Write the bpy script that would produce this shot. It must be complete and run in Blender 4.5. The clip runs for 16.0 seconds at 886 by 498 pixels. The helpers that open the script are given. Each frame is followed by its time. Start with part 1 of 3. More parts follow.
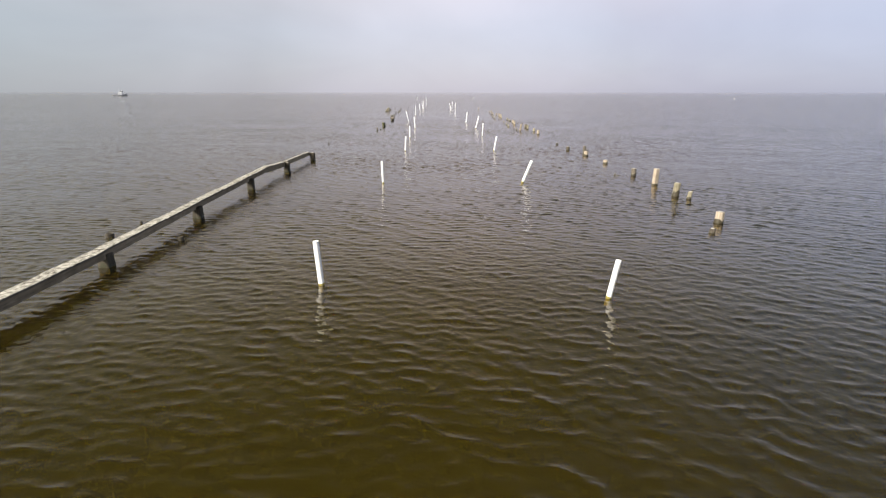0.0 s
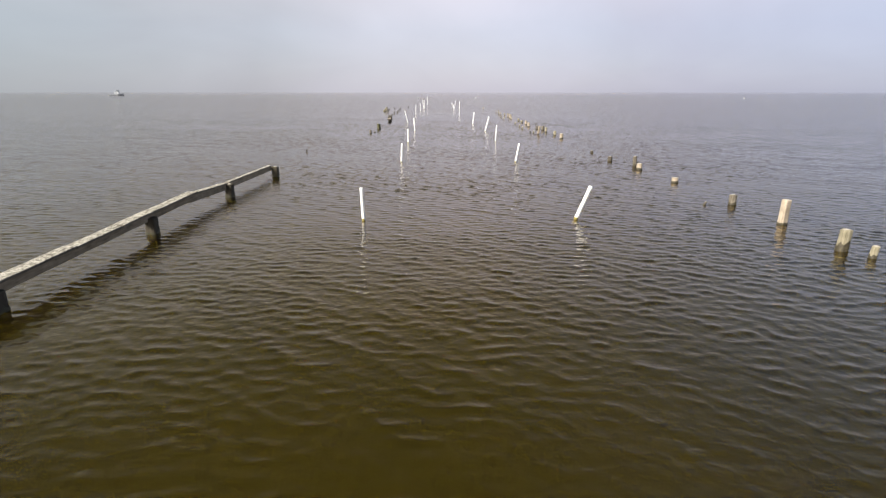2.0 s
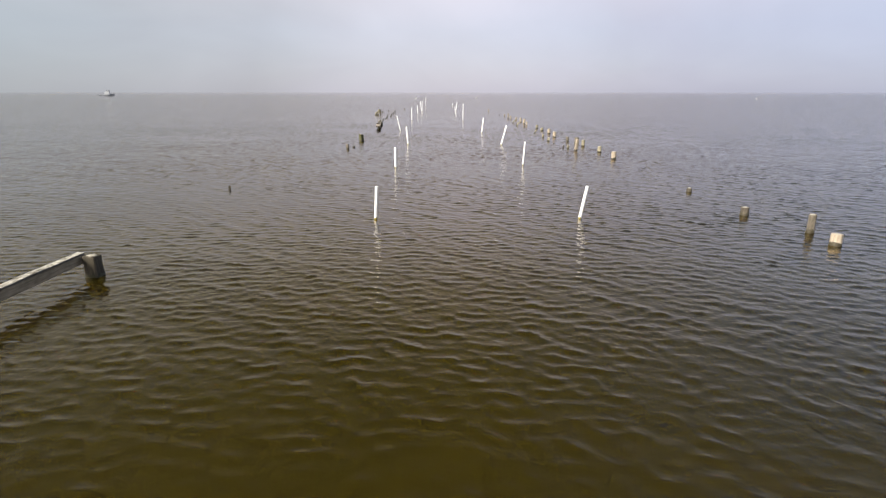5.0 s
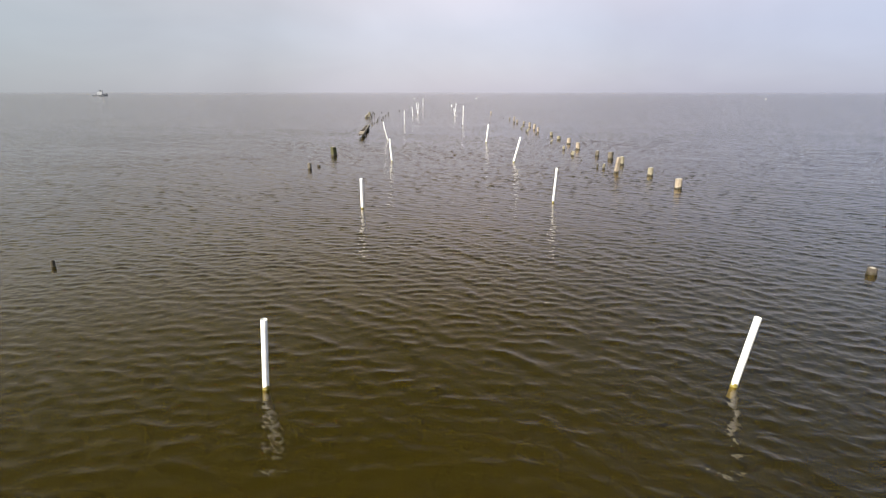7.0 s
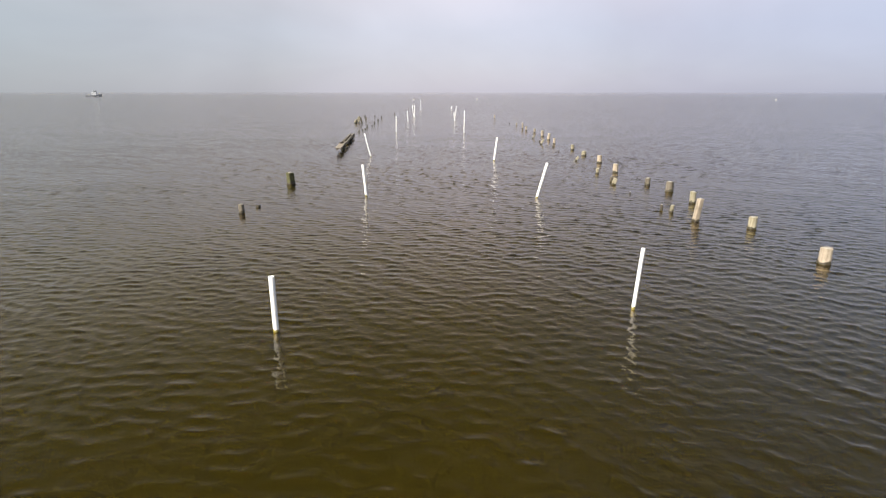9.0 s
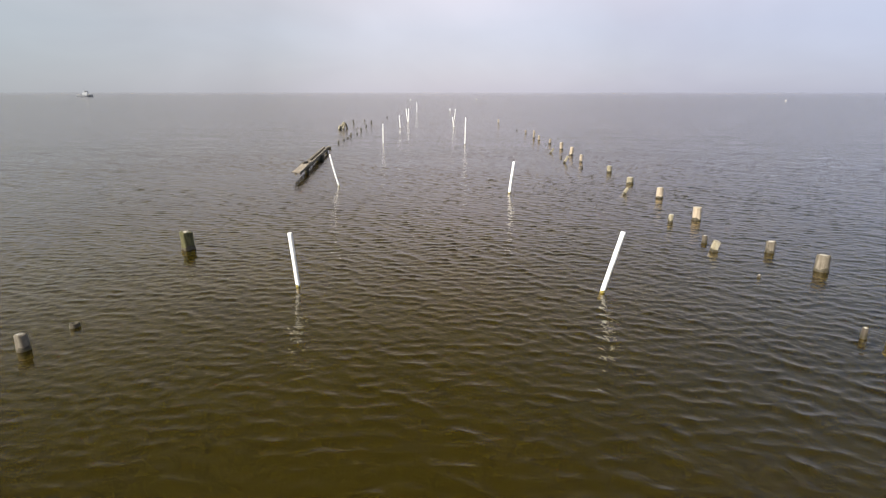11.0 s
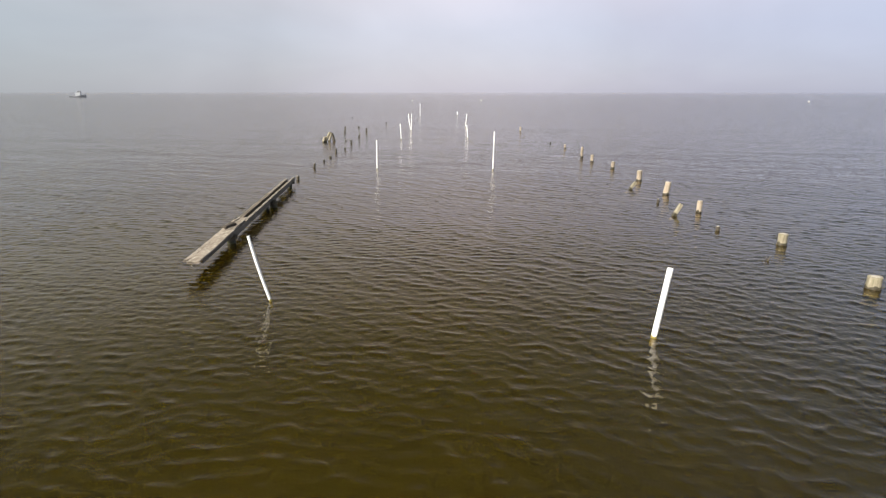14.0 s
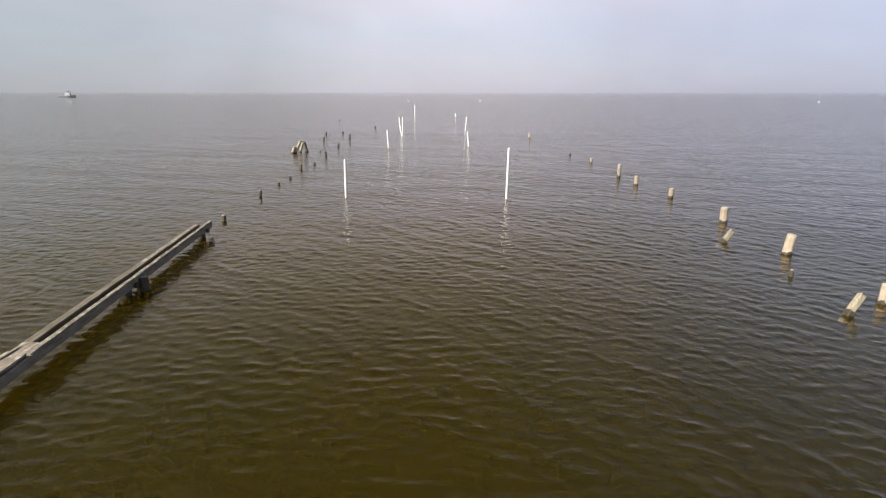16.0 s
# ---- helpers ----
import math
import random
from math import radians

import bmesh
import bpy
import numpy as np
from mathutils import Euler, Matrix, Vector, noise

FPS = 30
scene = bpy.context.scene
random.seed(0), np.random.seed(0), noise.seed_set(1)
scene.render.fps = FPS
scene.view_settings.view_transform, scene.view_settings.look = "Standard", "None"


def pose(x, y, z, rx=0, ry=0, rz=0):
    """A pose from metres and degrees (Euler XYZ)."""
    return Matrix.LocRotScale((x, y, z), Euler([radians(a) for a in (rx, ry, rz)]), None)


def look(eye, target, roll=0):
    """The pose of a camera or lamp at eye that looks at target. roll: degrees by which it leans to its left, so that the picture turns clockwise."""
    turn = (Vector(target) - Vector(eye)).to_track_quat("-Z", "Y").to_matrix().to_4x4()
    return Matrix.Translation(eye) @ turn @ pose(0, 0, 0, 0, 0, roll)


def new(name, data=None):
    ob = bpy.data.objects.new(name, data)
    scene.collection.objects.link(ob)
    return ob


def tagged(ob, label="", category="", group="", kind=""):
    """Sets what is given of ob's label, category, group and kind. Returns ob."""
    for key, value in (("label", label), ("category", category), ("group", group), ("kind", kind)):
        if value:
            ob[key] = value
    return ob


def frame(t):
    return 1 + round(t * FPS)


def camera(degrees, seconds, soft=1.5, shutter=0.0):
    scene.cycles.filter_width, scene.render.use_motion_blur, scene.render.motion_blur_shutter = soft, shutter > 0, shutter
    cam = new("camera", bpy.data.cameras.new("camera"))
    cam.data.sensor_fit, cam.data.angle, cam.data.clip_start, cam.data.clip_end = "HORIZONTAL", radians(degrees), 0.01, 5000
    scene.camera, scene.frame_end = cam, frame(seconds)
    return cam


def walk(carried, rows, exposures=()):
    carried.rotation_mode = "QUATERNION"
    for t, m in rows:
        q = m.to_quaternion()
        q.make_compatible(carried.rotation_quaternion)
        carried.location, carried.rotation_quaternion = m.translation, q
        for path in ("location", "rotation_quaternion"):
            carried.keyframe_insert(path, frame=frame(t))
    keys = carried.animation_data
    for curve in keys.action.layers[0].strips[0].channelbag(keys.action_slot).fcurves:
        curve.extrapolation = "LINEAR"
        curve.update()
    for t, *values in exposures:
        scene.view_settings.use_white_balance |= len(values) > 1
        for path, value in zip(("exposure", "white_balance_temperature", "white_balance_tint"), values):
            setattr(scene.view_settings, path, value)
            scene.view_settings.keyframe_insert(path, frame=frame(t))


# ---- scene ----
cam = camera(78.5, 16.0, soft=1.35)
PITCH = 16.15
ROWS = [
    (0.0, 0.000, 0.000, 3.780, 0.000), (0.5, -0.025, 2.140, 3.692, -0.019), (1.0, -0.095, 4.222, 3.608, -0.002),
    (1.5, -0.210, 6.242, 3.528, 0.041), (2.0, -0.313, 8.334, 3.487, 0.090), (2.5, -0.425, 10.432, 3.467, 0.095),
    (3.0, -0.539, 12.559, 3.455, 0.064), (3.5, -0.596, 14.724, 3.464, 0.046), (4.0, -0.617, 16.849, 3.538, 0.036),
    (6.5, -0.390, 28.178, 3.514, -0.134), (7.0, -0.299, 30.507, 3.590, -0.077), (7.5, -0.205, 32.790, 3.636, -0.081),
    (8.0, -0.117, 35.116, 3.692, -0.061), (8.5, -0.079, 37.260, 3.765, -0.051), (9.0, -0.078, 39.251, 3.847, -0.061),
    (11.5, 0.119, 51.213, 4.101, -0.214), (12.0, -0.018, 53.518, 4.153, -0.194), (12.5, -0.223, 55.742, 4.211, -0.154),
    (13.0, -0.449, 57.876, 4.258, -0.115), (13.5, -0.662, 60.055, 4.267, -0.080), (14.0, -0.854, 62.242, 4.240, -0.068),
    (14.5, -0.906, 64.423, 4.242, -0.126), (15.0, -0.888, 66.679, 4.270, -0.230), (15.5, -0.827, 68.972, 4.269, -0.272),
    (16.0, -0.687, 71.202, 4.247, -0.301),
]
walk(cam, [(t, pose(x, y, z, 90 - PITCH, 0, yaw)) for t, x, y, z, yaw in ROWS])

# ---- sky and sun ----
SUN_ELEVATION, SUN_AZIMUTH = 36.0, -130.0      # azimuth clockwise from +y
scene.view_settings.exposure = 1.27
world = bpy.data.worlds.new("hazy_sky")
scene.world = world
world.use_nodes = True
wt = world.node_tree
wt.nodes.clear()


def wnode(kind, **values):
    n = wt.nodes.new(kind)
    for key, value in values.items():
        n.inputs[key].default_value = value
    return n


sky = wt.nodes.new("ShaderNodeTexSky")
sky.sky_type = "NISHITA"
sky.sun_disc = False
sky.sun_elevation = radians(SUN_ELEVATION)
sky.sun_rotation = radians(SUN_AZIMUTH)
sky.dust_density = 0.8
sky.ozone_density = 2.5
clear = wnode("ShaderNodeBackground", Strength=0.083)
wt.links.new(sky.outputs[0], clear.inputs[0])
coords = wt.nodes.new("ShaderNodeTexCoord")
stretch = wnode("ShaderNodeMapping", Scale=(1.3, 1.3, 2.8))
wt.links.new(coords.outputs["Generated"], stretch.inputs[0])
veil = wnode("ShaderNodeTexNoise", Scale=1.7, Detail=6.0, Roughness=0.5, Distortion=0.35)
wt.links.new(stretch.outputs[0], veil.inputs["Vector"])
cover = wnode("ShaderNodeMapRange")
for k, v in (("From Min", 0.3), ("From Max", 0.68), ("To Min", 0.88), ("To Max", 1.0)):
    cover.inputs[k].default_value = v
wt.links.new(veil.outputs[0], cover.inputs[0])
# cloud colour: lavender grey haze low down, brightest near 0.24, dark overhead
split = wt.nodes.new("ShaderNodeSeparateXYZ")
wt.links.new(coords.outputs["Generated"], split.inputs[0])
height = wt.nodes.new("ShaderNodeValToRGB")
# bright band and dark top, both out of view, steer the water's reflections
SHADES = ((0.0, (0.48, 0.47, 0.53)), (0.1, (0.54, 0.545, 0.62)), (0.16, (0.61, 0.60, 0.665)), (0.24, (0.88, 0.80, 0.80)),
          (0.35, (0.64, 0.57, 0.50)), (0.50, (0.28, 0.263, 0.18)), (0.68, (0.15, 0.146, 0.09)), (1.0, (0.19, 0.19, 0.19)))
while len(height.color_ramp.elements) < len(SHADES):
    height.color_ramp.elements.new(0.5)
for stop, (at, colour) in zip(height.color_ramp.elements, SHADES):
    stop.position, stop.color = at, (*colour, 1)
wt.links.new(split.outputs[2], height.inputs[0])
# thicker, paler cloud ahead; greyer to the sides
ahead = wt.nodes.new("ShaderNodeValToRGB")
ahead.color_ramp.elements.new(0.5)
for stop, (at, colour) in zip(ahead.color_ramp.elements, ((0.62, (0.95, 0.97, 0.98)), (0.95, (0.985, 0.97, 0.98)), (0.988, (1.13, 1.105, 1.12)))):
    stop.position, stop.color = at, (*colour, 1)
wt.links.new(split.outputs[1], ahead.inputs[0])
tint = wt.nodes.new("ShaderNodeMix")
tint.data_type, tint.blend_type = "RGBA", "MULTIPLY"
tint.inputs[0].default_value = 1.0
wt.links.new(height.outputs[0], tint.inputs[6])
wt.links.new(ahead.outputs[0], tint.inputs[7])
# heavier cloud towards -x, and soft unevenness all over
across_ = wt.nodes.new("ShaderNodeMapRange")
for k, v in (("From Min", -0.75), ("From Max", 0.05), ("To Min", 0.84), ("To Max", 1.0)):
    across_.inputs[k].default_value = v
wt.links.new(split.outputs[0], across_.inputs[0])
lumps = wnode("ShaderNodeTexNoise", Scale=3.1, Detail=5.0, Roughness=0.5, Distortion=0.5)
wt.links.new(stretch.outputs[0], lumps.inputs["Vector"])
uneven = wt.nodes.new("ShaderNodeMapRange")
for k, v in (("From Min", 0.3), ("From Max", 0.7), ("To Min", 0.95), ("To Max", 1.05)):
    uneven.inputs[k].default_value = v
wt.links.new(lumps.outputs[0], uneven.inputs[0])
power = wt.nodes.new("ShaderNodeMath")
power.operation = "MULTIPLY"
wt.links.new(across_.outputs[0], power.inputs[0])
wt.links.new(uneven.outputs[0], power.inputs[1])
strength = wt.nodes.new("ShaderNodeMath")
strength.operation = "MULTIPLY"
strength.inputs[1].default_value = 0.477
wt.links.new(power.outputs[0], strength.inputs[0])
# greener towards -x, duller and bluer far over to +x
duller = wt.nodes.new("ShaderNodeValToRGB")
duller.color_ramp.elements.new(0.5)
for stop, (at, colour) in zip(duller.color_ramp.elements, ((0.12, (0.93, 1.0, 0.96)), (0.51, (1, 1, 1)), (0.88, (0.90, 0.95, 1.06)))):
    stop.position, stop.color = at, (*colour, 1)
sideways = wnode("ShaderNodeMapRange")
sideways.inputs["From Min"].default_value, sideways.inputs["From Max"].default_value = -0.8, 0.8
wt.links.new(split.outputs[0], sideways.inputs[0])
wt.links.new(sideways.outputs[0], duller.inputs[0])
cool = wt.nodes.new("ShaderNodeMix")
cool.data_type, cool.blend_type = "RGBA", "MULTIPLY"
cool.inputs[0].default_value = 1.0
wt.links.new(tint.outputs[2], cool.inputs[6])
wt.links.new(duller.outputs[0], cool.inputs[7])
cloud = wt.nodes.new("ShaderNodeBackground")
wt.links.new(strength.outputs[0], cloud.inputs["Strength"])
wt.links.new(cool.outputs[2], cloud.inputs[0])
# the cloud thins out towards +x
thin = wnode("ShaderNodeMapRange")
for k, v in (("From Min", 0.05), ("From Max", 0.5), ("To Min", 0.0), ("To Max", 0.6)):
    thin.inputs[k].default_value = v
high_up = wnode("ShaderNodeMapRange")
for k, v in (("From Min", 0.08), ("From Max", 0.5), ("To Min", 0.0), ("To Max", 1.0)):
    high_up.inputs[k].default_value = v
wt.links.new(split.outputs[2], high_up.inputs[0])
side = wt.nodes.new("ShaderNodeMath")
side.operation = "MULTIPLY"
wt.links.new(split.outputs[0], side.inputs[0])
wt.links.new(high_up.outputs[0], side.inputs[1])
wt.links.new(side.outputs[0], thin.inputs[0])
less = wt.nodes.new("ShaderNodeMath")
less.operation = "SUBTRACT"
less.use_clamp = True
wt.links.new(cover.outputs[0], less.inputs[0])
wt.links.new(thin.outputs[0], less.inputs[1])
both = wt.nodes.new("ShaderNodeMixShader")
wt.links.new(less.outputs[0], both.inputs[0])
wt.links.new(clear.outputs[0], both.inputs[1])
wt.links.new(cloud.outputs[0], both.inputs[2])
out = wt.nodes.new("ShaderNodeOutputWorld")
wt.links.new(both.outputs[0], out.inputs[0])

sun = new("sun", bpy.data.lights.new("sun", "SUN"))
sun.data.energy, sun.data.angle, sun.data.color = 5.0, radians(20.0), (1.0, 0.93, 0.82)
az, el = radians(SUN_AZIMUTH), radians(SUN_ELEVATION)
toward = Vector((math.sin(az) * math.cos(el), math.cos(az) * math.cos(el), math.sin(el)))
sun.matrix_world = look(toward * 50, (0, 0, 0))


# ---- materials ----
def material(name):
    m = bpy.data.materials.new(name)
    m.use_nodes = True
    m.node_tree.nodes.clear()
    return m, m.node_tree


def node(tree, kind, links=(), **values):
    """A node with input values and links, given as (input, socket)."""
    n = tree.nodes.new(kind)
    for key, value in values.items():
        n.inputs[key.replace("_", " ")].default_value = value
    for key, socket in links:
        tree.links.new(socket, n.inputs[key])
    return n


def ramp(tree, socket, *stops):
    n = tree.nodes.new("ShaderNodeValToRGB")
    while len(n.color_ramp.elements) < len(stops):
        n.color_ramp.elements.new(0.5)
    for el_, (at, colour) in zip(n.color_ramp.elements, stops):
        el_.position, el_.color = at, (*colour, 1) if len(colour) == 3 else colour
    tree.links.new(socket, n.inputs[0])
    return n.outputs[0]


def mixed(tree, a, b, factor):
    n = tree.nodes.new("ShaderNodeMix")
    n.data_type = "RGBA"
    for at, v in ((0, factor), (6, a), (7, b)):
        if hasattr(v, "default_value"):
            tree.links.new(v, n.inputs[at])
        else:
            n.inputs[at].default_value = v if at == 0 else (*v, 1)
    return n.outputs[2]


def finish(tree, shader):
    o = tree.nodes.new("ShaderNodeOutputMaterial")
    tree.links.new(shader.outputs[0], o.inputs[0])


def water_material():
    """Murky water: fine ripples as relief everywhere; where the sheet is too coarse to carry waves, their relief as well."""
    m, t = material("murky_water")
    place = t.nodes.new("ShaderNodeNewGeometry").outputs["Position"]
    open_water = t.nodes.new("ShaderNodeAttribute")
    open_water.attribute_name = "open_water"

    def calc(operation, a, b=0.0):
        op = t.nodes.new("ShaderNodeMath")
        op.operation = operation
        for slot, v in ((0, a), (1, b)):
            if hasattr(v, "default_value"):
                t.links.new(v, op.inputs[slot])
            else:
                op.inputs[slot].default_value = v
        return op.outputs[0]

    def ripples(layers):
        """Sum of noise layers: turn of the crests, scale across and along them, height in m, detail, distortion."""
        total = None
        for turn, across, along, high, detail, twist in layers:
            swing = node(t, "ShaderNodeVectorRotate", [("Vector", place)], Angle=radians(turn))
            swing.rotation_type = "Z_AXIS"
            mp = node(t, "ShaderNodeMapping", [("Vector", swing.outputs[0])], Scale=(along, across, 1))
            no = node(t, "ShaderNodeTexNoise", [("Vector", mp.outputs[0])], Scale=1.0, Detail=detail, Roughness=0.45, Distortion=twist).outputs[0]
            no = calc("MULTIPLY", no, high)
            total = no if total is None else calc("ADD", total, no)
        return total

    fine = ripples(((52, 6.5, 4.0, 0.0085, 1.0, 0.4), (-4, 7.5, 4.6, 0.007, 1.0, 0.4), (22, 13.0, 9.0, 0.0014, 0.0, 0.0)))
    # gusts: the fine ripples come and go in patches drawn out across the wind
    drawn = node(t, "ShaderNodeMapping", [("Vector", place)], Scale=(0.10, 0.22, 1))
    gust = node(t, "ShaderNodeTexNoise", [("Vector", drawn.outputs[0])], Scale=1.0, Detail=3.0, Roughness=0.55)
    swell = node(t, "ShaderNodeMapRange", [("Value", gust.outputs[0])])
    for k, v in (("From Min", 0.35), ("From Max", 0.65), ("To Min", 0.55), ("To Max", 1.35)):
        swell.inputs[k].default_value = v
    fine = calc("MULTIPLY", fine, swell.outputs[0])
    coarse = ripples(((54, 3.0, 1.9, 0.056, 1.0, 0.5), (2, 3.6, 2.2, 0.048, 1.0, 0.5), (36, 1.2, 0.5, 0.04, 1.0, 0.4), (24, 0.5, 0.16, 0.08, 1.5, 0.4), (6, 0.12, 0.02, 0.20, 2.0, 0.3)))
    coarse = calc("MULTIPLY", coarse, open_water.outputs["Fac"])
    bump = node(t, "ShaderNodeBump", [("Height", calc("ADD", fine, coarse))], Strength=1.0, Distance=1.0)
    silt = node(t, "ShaderNodeTexNoise", [("Vector", place)], Scale=0.11, Detail=3.0)
    body_colour = ramp(t, silt.outputs[0], (0.3, (0.0174, 0.0131, 0.0008)), (0.7, (0.0212, 0.0158, 0.0010)))
    # light that enters the murk spreads sideways before it comes out again
    body = node(t, "ShaderNodeSubsurfaceScattering", [("Color", body_colour)], Scale=6.0, Radius=(1.0, 0.9, 0.5))
    body.falloff = "BURLEY"
    see = node(t, "ShaderNodeBsdfTransparent", Color=(0.78, 0.62, 0.20, 1))
    murk = node(t, "ShaderNodeMixShader", [(1, body.outputs[0]), (2, see.outputs[0])], Fac=0.40)
    gloss = node(t, "ShaderNodeBsdfGlossy", [("Normal", bump.outputs[0])], Roughness=0.1, Color=(0.96, 0.925, 0.92, 1))
    fres = node(t, "ShaderNodeFresnel", [("Normal", bump.outputs[0])], IOR=1.333)
    finish(t, node(t, "ShaderNodeMixShader", [(0, fres.outputs[0]), (1, murk.outputs[0]), (2, gloss.outputs[0])]))
    return m


def silt_material():
    """Suspended silt: light spreads sideways in it before it comes out again."""
    m, t = material("silt")
    place = t.nodes.new("ShaderNodeNewGeometry").outputs["Position"]
    cloudy = node(t, "ShaderNodeTexNoise", [("Vector", place)], Scale=0.4, Detail=4.0)
    colour = ramp(t, cloudy.outputs[0], (0.3, (0.0155, 0.013, 0.0029)), (0.7, (0.0216, 0.0176, 0.0039)))
    body = node(t, "ShaderNodeSubsurfaceScattering", [("Color", colour)], Scale=6.0, Radius=(1.0, 0.9, 0.5))
    body.falloff = "BURLEY"
    finish(t, body)
    return m


def plain(name, colours, scale=6.0, rough=0.75, metal=0.0, relief=0.004, fine=40.0, stretch_=(1, 1, 1), spec=0.3):
    """A surface with blotches at one scale and grain at another."""
    m, t = material(name)
    place = t.nodes.new("ShaderNodeTexCoord").outputs["Object"]
    mp = node(t, "ShaderNodeMapping", [("Vector", place)], Scale=stretch_)
    big = node(t, "ShaderNodeTexNoise", [("Vector", mp.outputs[0])], Scale=scale, Detail=5.0, Roughness=0.6, Distortion=0.4)
    small = node(t, "ShaderNodeTexNoise", [("Vector", mp.outputs[0])], Scale=fine, Detail=4.0, Roughness=0.65)
    steps = [(0.28 + 0.44 * i / max(1, len(colours) - 1), c) for i, c in enumerate(colours)]
    colour = ramp(t, big.outputs[0], *steps)
    shade = ramp(t, small.outputs[0], (0.3, (0.6, 0.6, 0.6)), (0.62, (1, 1, 1)))
    mul = t.nodes.new("ShaderNodeMix")
    mul.data_type, mul.blend_type = "RGBA", "MULTIPLY"
    mul.inputs[0].default_value = 0.75
    t.links.new(colour, mul.inputs[6])
    t.links.new(shade, mul.inputs[7])
    bump = node(t, "ShaderNodeBump", [("Height", small.outputs[0])], Strength=0.7, Distance=relief)
    b = node(t, "ShaderNodeBsdfPrincipled", [("Base Color", mul.outputs[2]), ("Normal", bump.outputs[0])], Roughness=rough, Metallic=metal)
    b.inputs["Specular IOR Level"].default_value = spec
    finish(t, b)
    return m


def wood(name, pale, dark, grain=(14, 14, 1.2), stain=0.0, rough=0.85):
    """Weathered timber: grain along z of the object, dark checks, and white droppings (stain: how much of it they cover)."""
    m, t = material(name)
    place = t.nodes.new("ShaderNodeTexCoord").outputs["Object"]
    rnd = t.nodes.new("ShaderNodeObjectInfo").outputs["Random"]
    mp = node(t, "ShaderNodeMapping", [("Vector", place)], Scale=grain)
    fibre = node(t, "ShaderNodeTexNoise", [("Vector", mp.outputs[0])], Scale=2.2, Detail=7.0, Roughness=0.65, Distortion=0.3)
    blotch = node(t, "ShaderNodeTexNoise", [("Vector", place)], Scale=3.5, Detail=4.0, Roughness=0.6)
    colour = ramp(t, fibre.outputs[0], (0.30, tuple(c * 0.55 for c in dark)), (0.43, dark), (0.66, pale))
    tone = ramp(t, blotch.outputs[0], (0.3, (0.62, 0.62, 0.58)), (0.7, (1.0, 1.0, 1.0)))
    mul = t.nodes.new("ShaderNodeMix")
    mul.data_type, mul.blend_type = "RGBA", "MULTIPLY"
    mul.inputs[0].default_value = 1.0
    t.links.new(colour, mul.inputs[6])
    t.links.new(tone, mul.inputs[7])
    hue = node(t, "ShaderNodeHueSaturation", [("Color", mul.outputs[2])], Saturation=1.0)
    vary = node(t, "ShaderNodeMapRange", [("Value", rnd)])
    vary.inputs["To Min"].default_value, vary.inputs["To Max"].default_value = 0.8, 1.15
    t.links.new(vary.outputs[0], hue.inputs["Value"])
    result = hue.outputs[0]
    if stain:
        drawn = node(t, "ShaderNodeMapping", [("Vector", place)], Scale=(1.0, 0.55, 1.0))
        spots = node(t, "ShaderNodeTexNoise", [("Vector", drawn.outputs[0])], Scale=13.0, Detail=9.0, Roughness=0.78, Distortion=0.4)
        mask = ramp(t, spots.outputs[0], (0.62 - stain * 0.28, (0, 0, 0)), (0.76 - stain * 0.24, (1, 1, 1)))
        up_ = node(t, "ShaderNodeSeparateXYZ", [(0, t.nodes.new("ShaderNodeNewGeometry").outputs["Normal"])]).outputs[2]
        lies = ramp(t, up_, (0.35, (0.12, 0.12, 0.12)), (0.75, (1, 1, 1)))   # droppings lie on what faces up
        only = t.nodes.new("ShaderNodeMath")
        only.operation = "MULTIPLY"
        t.links.new(mask, only.inputs[0])
        t.links.new(lies, only.inputs[1])
        mask = only.outputs[0]
        result = mixed(t, result, (0.44, 0.42, 0.372), mask)
    bump = node(t, "ShaderNodeBump", [("Height", fibre.outputs[0])], Strength=0.8, Distance=0.012)
    b = node(t, "ShaderNodeBsdfPrincipled", [("Base Color", result), ("Normal", bump.outputs[0])], Roughness=rough)
    b.inputs["Specular IOR Level"].default_value = 0.25
    finish(t, b)
    return m


WATER = water_material()
SILT = silt_material()
PVC = plain("white_plastic_pipe", [(0.78, 0.78, 0.74), (0.88, 0.88, 0.86), (0.90, 0.90, 0.88)], scale=4.0, fine=18.0, rough=0.42, relief=0.0008, stretch_=(1, 1, 0.25))
SLIME = plain("yellow_algae_slime", [(0.1224, 0.0972, 0.0202), (0.2088, 0.1728, 0.0396), (0.288, 0.2592, 0.1152)], scale=14.0, fine=60.0, rough=0.6, relief=0.002)
PILE_WOOD = wood("sun_bleached_pile_wood", (0.4032, 0.3456, 0.2844), (0.3024, 0.252, 0.198), stain=0.15)
PALE_WOOD = wood("pale_greenish_pile_wood", (0.324, 0.2952, 0.2268), (0.216, 0.193, 0.1382), stain=0.12)
MID_WOOD = wood("grey_brown_pile_wood", (0.2023, 0.1786, 0.149), (0.1116, 0.0958, 0.077), stain=0.12)
GREY_WOOD = wood("grey_weathered_wood", (0.1116, 0.0958, 0.0799), (0.0666, 0.0559, 0.0453))
POST_WOOD = wood("dark_wet_post_wood", (0.09, 0.077, 0.058), (0.048, 0.041, 0.030))
GREEN_WOOD = wood("algae_green_post_wood", (0.144, 0.1404, 0.0684), (0.0662, 0.0648, 0.0302))
SPLASHED_WOOD = wood("plank_wood_with_droppings", (0.144, 0.1253, 0.1015), (0.085, 0.0719, 0.0559), grain=(12, 0.9, 12), stain=0.72)
BEAM_WOOD = wood("grey_beam_wood", (0.30, 0.25, 0.185), (0.20, 0.163, 0.116), grain=(12, 0.9, 12))
